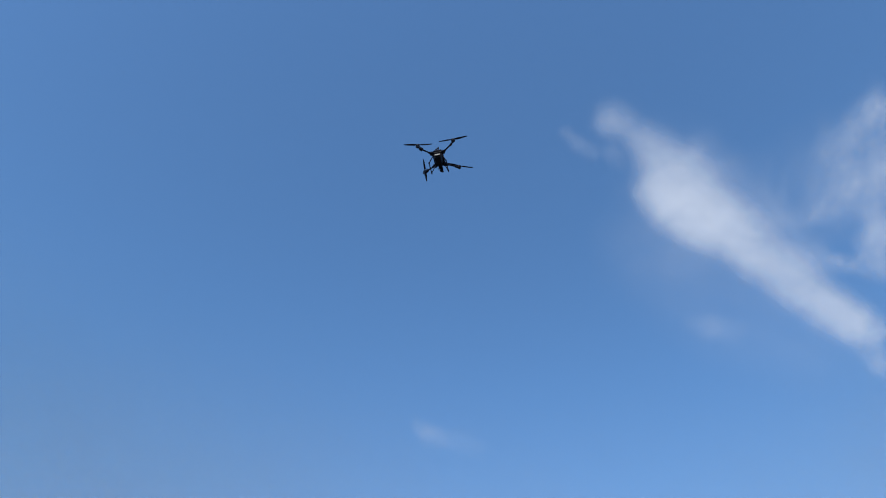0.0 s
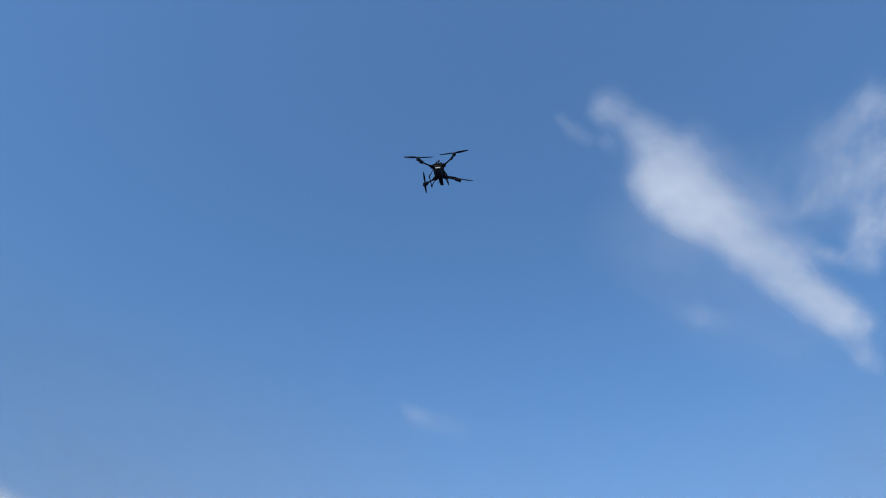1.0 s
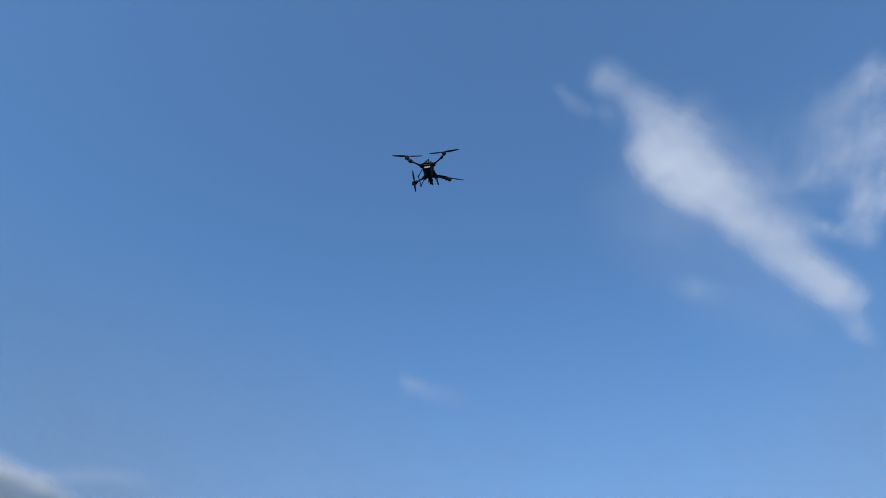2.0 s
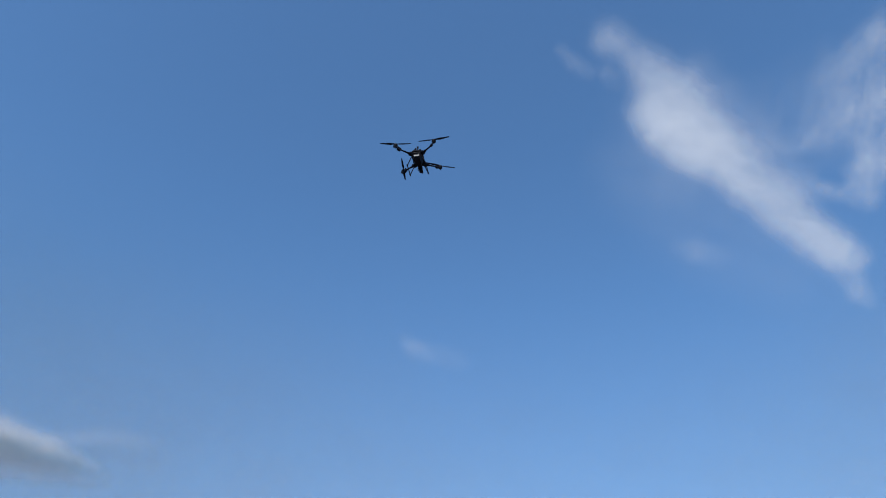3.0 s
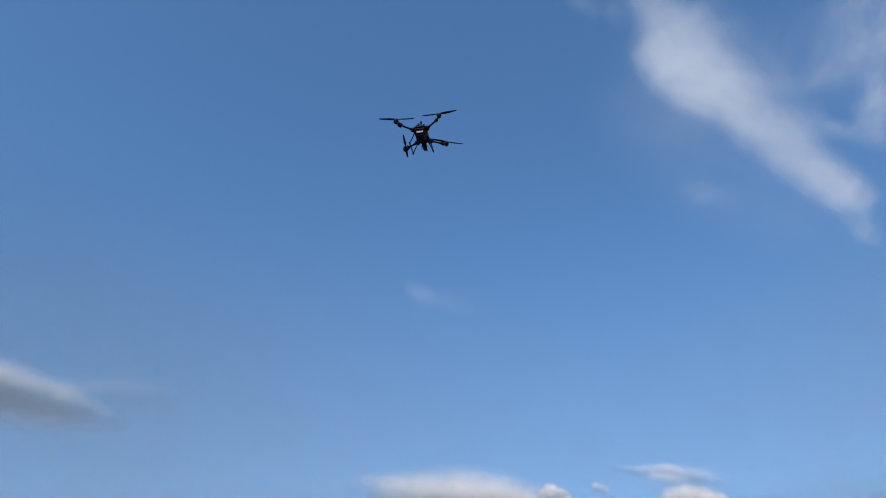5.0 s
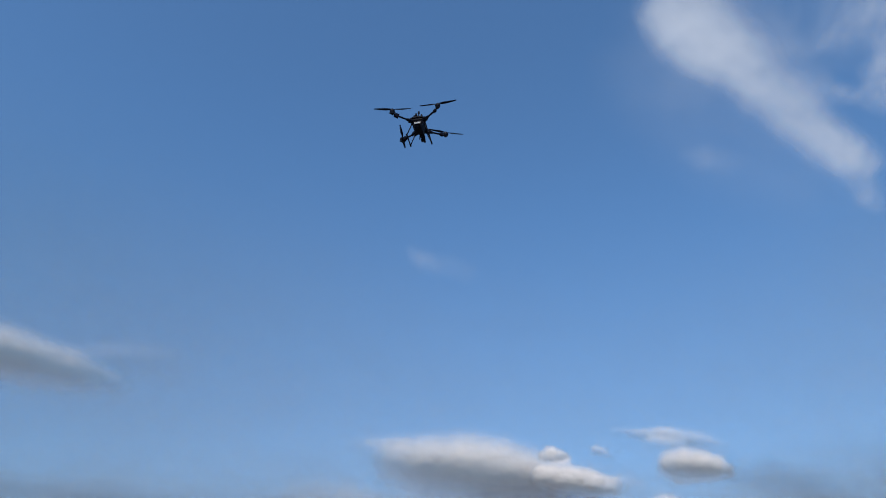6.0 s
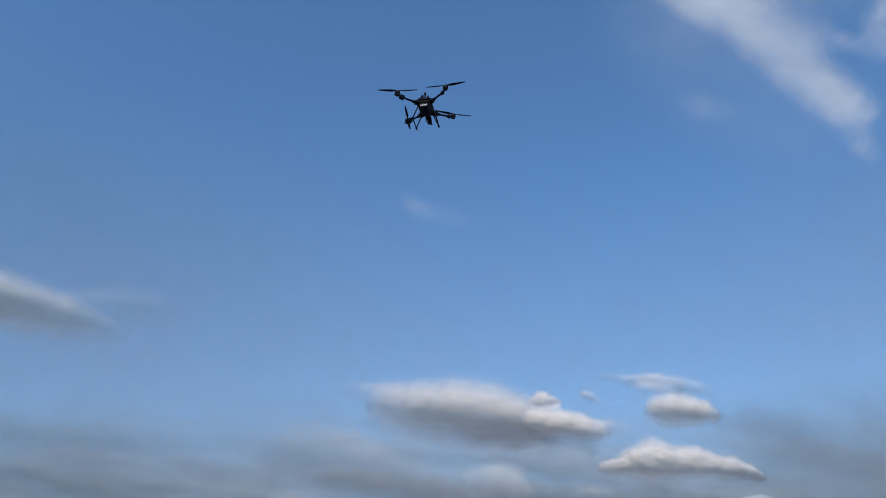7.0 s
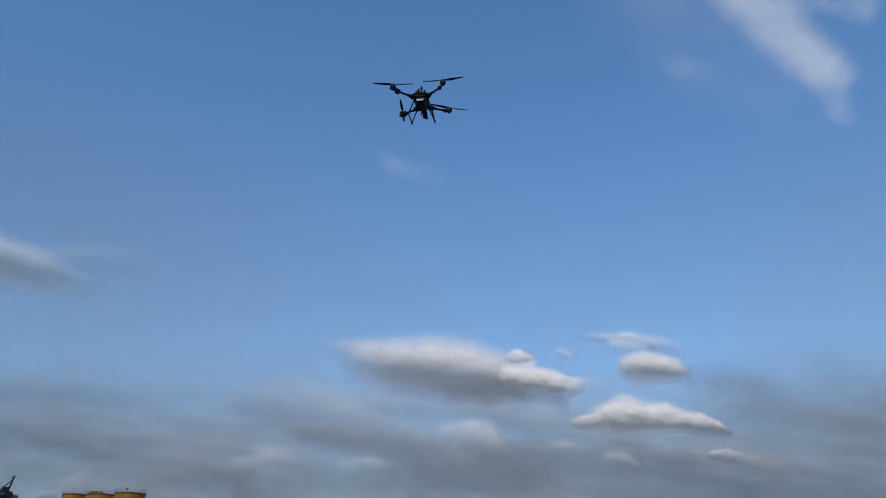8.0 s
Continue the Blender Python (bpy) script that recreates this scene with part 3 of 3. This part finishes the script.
def propeller(parent, place, turn, spin):
    hub_bm = bmesh.new()
    turned(hub_bm, [(0.012, -0.006), (0.016, 0.0), (0.014, 0.010), (0.006, 0.014)], 16)
    prop = part("propeller", hub_bm, ALLOY, parent, "two-bladed black propeller at rest")
    prop.matrix_basis = pose(*place, 0, 0, turn)
    for flip in (0, 180):
        bm = bmesh.new()
        rings = []
        for k in range(11):
            s = k / 10
            r = 0.014 + 0.248 * s
            chord = 0.016 + 0.028 * math.sin(min(1, s * 2.6) * math.pi / 2) - 0.026 * s ** 1.6
            pitch = spin * radians(20 - 14 * s)
            ring = []
            for cx, cz in ((-0.45, 0), (-0.1, 0.075), (0.3, 0.05), (0.55, 0), (0.2, -0.03), (-0.2, -0.03)):
                a, b = cx * chord, cz * chord + 0.0005
                ring.append(bm.verts.new((r, a * math.cos(pitch) - b * math.sin(pitch),
                                          0.004 + 0.012 * s * s + a * math.sin(pitch) + b * math.cos(pitch))))
            rings.append(ring)
        for lo, hi in zip(rings, rings[1:]):
            for k in range(6):
                bm.faces.new((lo[k], lo[(k + 1) % 6], hi[(k + 1) % 6], hi[k]))
        bm.faces.new(rings[-1])
        bm.faces.new(list(reversed(rings[0])))
        blade = part("blade", bm, CARBON, prop, smooth=True)
        blade.matrix_basis = pose(0, 0, 0, 0, 0, flip)


for sx, sy, turn, spin in ((-1, -1, 8.7, 1), (1, -1, -3, -1), (-1, 1, 95, -1), (1, 1, 22.7, 1)):
    root = Vector((sx * 0.105, -0.115 if sy < 0 else 0.165, -0.048))
    elbow = Vector((sx * 0.275, sy * 0.255, -0.046))
    tip = Vector((sx * 0.325, sy * 0.307, -0.034))
    bm = bmesh.new()
    tube(bm, root, elbow, 0.0135)
    arm = part("arm", bm, CARBON, drone, "black carbon tube arm", True)
    bm = bmesh.new()
    tube(bm, root - (elbow - root) * 0.12, root + (elbow - root) * 0.30, 0.028, 0.019)
    part("clamp", bm, PLASTIC, arm)
    bm = bmesh.new()
    bend = Matrix.Rotation(math.atan2(tip.y - elbow.y, tip.x - elbow.x), 3, "Z")
    box(bm, elbow, (0.05, 0.038, 0.042), 0.008, 1, bend)
    tube(bm, elbow + Vector((0, 0, -0.028)), elbow + Vector((0, 0, 0.028)), 0.013)
    part("folding_joint", bm, PLASTIC, arm)
    bm = bmesh.new()
    tube(bm, elbow, tip, 0.012, 0.013)
    box(bm, tip + Vector((0, 0, -0.004)), (0.055, 0.055, 0.016), 0.006, 0.8, bend)
    part("motor_mount", bm, ALLOY, arm, "grey metal motor mount")
    bm = bmesh.new()
    turned(bm, [(0.022, -0.03), (0.034, -0.026), (0.036, -0.012), (0.036, 0.010), (0.030, 0.018), (0.012, 0.022)], 24, (sx * 0.325, sy * 0.307, 0))
    motor = part("motor", bm, PLASTIC, drone, "round black electric motor", False)
    bm = bmesh.new()
    turned(bm, [(0.0372, -0.006), (0.0372, 0.0)], 24, (sx * 0.325, sy * 0.307, 0))
    part("motor_ring", bm, ALLOY, motor)
    propeller(motor, (sx * 0.325, sy * 0.307, 0.026), turn, spin)

for sx in (-1, 1):
    near, rear = Vector((sx * 0.157, -0.085, -0.278)), Vector((sx * 0.154, 0.138, -0.282))
    bm = bmesh.new()
    tube(bm, near + Vector((0, -0.012, 0)), rear + Vector((0, 0.012, 0)), 0.0085)
    skid = part("landing_skid", bm, CARBON, drone, "thin black landing skid", True)
    for end in (near, rear):
        bm = bmesh.new()
        tube(bm, end + Vector((0, -0.02, 0)), end + Vector((0, 0.02, 0)), 0.0125)
        part("rubber_foot", bm, PLASTIC, skid, smooth=True)
    for a, b in (((sx * 0.075, -0.11, -0.085), near), ((sx * 0.075, 0.115, -0.085), rear)):
        bm = bmesh.new()
        tube(bm, a, b, 0.009, 0.0075)
        part("landing_leg", bm, CARBON, drone, "thin black landing leg", True)

bm = bmesh.new()
box(bm, (0, 0.18, -0.074), (0.07, 0.075, 0.026), 0.006)
tube(bm, (0, 0.19, -0.07), (0, 0.195, -0.10), 0.014)
gimbal = part("gimbal", bm, PLASTIC, drone, "black camera gimbal under the nose")
bm = bmesh.new()
for sx in (-1, 1):
    box(bm, (sx * 0.036, 0.2, -0.112), (0.011, 0.03, 0.06), 0.004)
box(bm, (0, 0.2, -0.092), (0.083, 0.03, 0.016), 0.004)
part("yoke", bm, ALLOY, gimbal)
bm = bmesh.new()
box(bm, (0.012, 0.212, -0.138), (0.060, 0.06, 0.058), 0.012)
part("camera_body", bm, PLASTIC, gimbal)
bm = bmesh.new()
tube(bm, (0.022, 0.23, -0.142), (0.030, 0.262, -0.146), 0.018, 0.016, 20)
part("lens", bm, GLASS, gimbal, "dark glass lens", True)


# ---- harbour: yellow tanks and cranes ----
def toward(az, distance, z=0.0):
    return Vector((0.28 + distance * math.sin(radians(az)), -7.39 + distance * math.cos(radians(az)), z))


def storage_tank(az, distance, radius, top, vent, hatch):
    tank = new("storage_tank")
    tank.location = toward(az, distance)
    tagged(tank, "tall yellow steel storage tank with a railed roof", "storage tank", "harbour tanks")
    courses = 9
    bm = bmesh.new()
    profile = []
    for k in range(courses):
        z0, z1 = top * k / courses, top * (k + 1) / courses
        profile += [(radius, z0 + 0.05), (radius, z1 - 0.05), (radius - 0.03, z1 - 0.02)]
    turned(bm, profile, 64)
    part("shell", bm, YELLOW, tank, "yellow painted steel shell", True)
    bm = bmesh.new()
    turned(bm, [(radius + 0.10, top - 0.35), (radius + 0.16, top - 0.25), (radius + 0.16, top + 0.05), (radius, top + 0.10)], 64)
    part("rim", bm, RUST, tank, "rusty brown rim band")
    bm = bmesh.new()
    turned(bm, [(radius, top + 0.08), (radius * 0.5, top + 0.35), (0.4, top + 0.6)], 64)
    part("roof", bm, YELLOW, tank, "", True)
    bm = bmesh.new()
    tube(bm, (0, 0, 0), (0, 0, 1.15), 0.05, 0.05, 6)
    post = mesh_of(bm, "post", GALVANISED)
    n = 26
    for k in range(n):
        a = 2 * math.pi * k / n
        share("post", post, tank, pose((radius + 0.05) * math.cos(a), (radius + 0.05) * math.sin(a), top + 0.06))
    for z in (0.6, 1.15):
        bm = bmesh.new()
        for k in range(48):
            a, b = 2 * math.pi * k / 48, 2 * math.pi * (k + 1) / 48
            rr = radius + 0.05
            tube(bm, (rr * math.cos(a), rr * math.sin(a), top + 0.06 + z), (rr * math.cos(b), rr * math.sin(b), top + 0.06 + z), 0.05, None, 6)
        part("rail", bm, GALVANISED, tank)
    if hatch:
        bm = bmesh.new()
        for dx, w in ((-1.6, 0.9), (-0.3, 1.5), (1.2, 0.7)):
            box(bm, (dx, -radius * 0.75, top + 0.42), (w, 0.5, 0.7), 0.08)
        part("roof_hatch", bm, RUST, tank, "rusty brown hatch on the roof")
        bm = bmesh.new()
        tube(bm, (-radius - 2.6, -1.0, top - 6), (-radius - 0.3, -1.0, top - 0.6), 0.14, None, 8)
        part("stair_rail", bm, GALVANISED, tank)
    if vent:
        bm = bmesh.new()
        turned(bm, [(0.12, 0), (0.12, 1.0), (0.36, 1.05), (0.36, 1.35), (0.15, 1.5)], 16, (0.2, -radius * 0.8, top - 0.25))
        part("vent", bm, CRANE_PAINT, tank, "dark mushroom roof vent")
    bm = bmesh.new()
    for dx in (-0.25, 0.25):
        tube(bm, (radius + 0.2, dx, 0), (radius + 0.2, dx, top + 1.1), 0.04, None, 6)
    for k in range(int(top / 0.6)):
        tube(bm, (radius + 0.2, -0.25, 0.3 + 0.6 * k), (radius + 0.2, 0.25, 0.3 + 0.6 * k), 0.03, None, 6)
    part("ladder", bm, GALVANISED, tank)
    return tank


for az, distance, radius, el, vent, hatch in ((-23.1, 238, 4.3, 6.2, True, False), (-25.0, 262, 4.1, 6.05, False, True),
                                              (-26.7, 287, 3.85, 5.97, False, False), (-28.45, 310, 2.2, 5.58, False, False)):
    storage_tank(az, distance, radius, 6.38 + distance * math.tan(radians(el - 0.12)), vent, hatch)


def portal_crane(az, distance, mast_el, cab_el, lean):
    """A dockside crane: portal, machine house, A-frame and raised jib."""
    crane = new("harbour_crane")
    crane.location = toward(az, distance)
    crane.rotation_euler = (0, 0, radians(-az))
    tagged(crane, "dark blue dockside crane with a raised jib", "crane", "harbour cranes")
    tip = 6.38 + distance * math.tan(radians(mast_el))
    deck = 6.38 + distance * math.tan(radians(cab_el))
    for sx in (-1, 1):
        for sy in (-1, 1):
            bm = bmesh.new()
            tube(bm, (sx * 4.5, sy * 4.5, 0), (sx * 1.6, sy * 1.6, deck - 4), 0.45, 0.35, 4)
            part("portal_leg", bm, CRANE_PAINT, crane)
    bm = bmesh.new()
    box(bm, (0, 0, deck - 3.7), (4.4, 4.4, 0.6), 0.1)
    part("slewing_deck", bm, CRANE_PAINT, crane)
    bm = bmesh.new()
    box(bm, (0.0, 0, deck - 1.85), (3.9, 4, 3.3), 0.2)
    box(bm, (0.0, -1.0, deck + 0.2), (2.1, 2, 1.5), 0.15)
    box(bm, (2.5, -0.4, deck - 2.2), (2.4, 2, 2.5), 0.12)
    house = part("machine_house", bm, CRANE_PAINT, crane)
    bm = bmesh.new()
    box(bm, (-0.6, -2.52, deck - 1.0), (1.4, 0.06, 0.9), 0.02)
    part("window", bm, GLASS, house)
    for dy in (-0.7, 0.7):
        bm = bmesh.new()
        tube(bm, (0.6, dy, deck - 0.5), (0.6 + lean, dy * 0.5, tip), 0.30, 0.24, 8)
        tube(bm, (-1.6, dy, deck - 0.2), (0.6 + lean * 0.85, dy * 0.5, deck + (tip - deck) * 0.82), 0.12, 0.12, 6)
        part("jib", bm, CRANE_PAINT, crane)
    bm = bmesh.new()
    for k in range(5):
        s = 0.15 + 0.18 * k
        tube(bm, (0.6 + lean * s, -0.65 + 0.3 * s, deck + (tip - deck) * s), (0.6 + lean * s, 0.65 - 0.3 * s, deck + (tip - deck) * s), 0.1, None, 6)
    box(bm, (0.6 + lean, 0, tip), (0.7, 1.0, 0.5), 0.08)
    part("jib_bracing", bm, CRANE_PAINT, crane)
    for dx in (2.0, 2.7, 3.4):
        bm = bmesh.new()
        tube(bm, (dx, -1.4, deck - 3.5), (dx, -1.4, deck - 0.4), 0.06, None, 6)
        part("post", bm, GALVANISED, crane)
    bm = bmesh.new()
    for z in (-1.9, -1.1, -0.4):
        tube(bm, (1.4, -1.4, deck + z), (3.45, -1.4, deck + z), 0.06, None, 6)
    part("rail", bm, GALVANISED, crane)
    return crane


portal_crane(-30.92, 250, 6.78, 5.85, 0.75)


def gantry_mast(az, distance, apex_el, mast_az, mast_el):
    """The top of another crane: an A-frame on a portal, with a thin lattice mast beside it."""
    gantry = new("harbour_crane")
    gantry.location = toward(az, distance)
    gantry.rotation_euler = (0, 0, radians(-az))
    tagged(gantry, "dark dockside crane A-frame with a thin lattice mast", "crane", "harbour cranes")
    apex = 6.38 + distance * math.tan(radians(apex_el))
    for sx in (-1, 1):
        bm = bmesh.new()
        tube(bm, (sx * 7.5, 0, 0), (sx * 1.9, 0, apex - 6), 0.5, 0.4, 8)
        tube(bm, (sx * 1.9, 0, apex - 6), (sx * 0.12, 0, apex), 0.4 if sx < 0 else 0.25, 0.28, 8)
        part("leg", bm, CRANE_PAINT, gantry)
    bm = bmesh.new()
    box(bm, (0, 0, apex - 6), (4.6, 1.2, 0.6), 0.1)
    part("cross_beam", bm, CRANE_PAINT, gantry)
    bm = bmesh.new()
    box(bm, (0, 0, apex), (0.7, 0.7, 0.6), 0.1)
    part("sheave_head", bm, CRANE_PAINT, gantry)
    foot = distance * math.tan(radians(mast_az - az))
    top = 6.38 + distance * math.tan(radians(mast_el))
    bm = bmesh.new()
    for dx, dy in ((-0.35, -0.35), (0.35, -0.35), (0, 0.35)):
        tube(bm, (foot - 1.6 + dx, dy, 0), (foot + dx * 0.2, dy * 0.2, top), 0.07, 0.05, 6)
    for k in range(40):
        s0, s1 = k / 40, (k + 1) / 40
        x0, x1 = foot - 1.6 * (1 - s0), foot - 1.6 * (1 - s1)
        side = 0.35 * (1 - 0.8 * s0) * (1 if k % 2 else -1)
        tube(bm, (x0 + side, -0.3 * (1 - 0.8 * s0), top * s0), (x1 - side, -0.3 * (1 - 0.8 * s1), top * s1), 0.045, None, 6)
    part("lattice_mast", bm, CRANE_PAINT, gantry)
    return gantry


gantry_mast(-31.58, 258, 6.72, -31.8, 7.5)
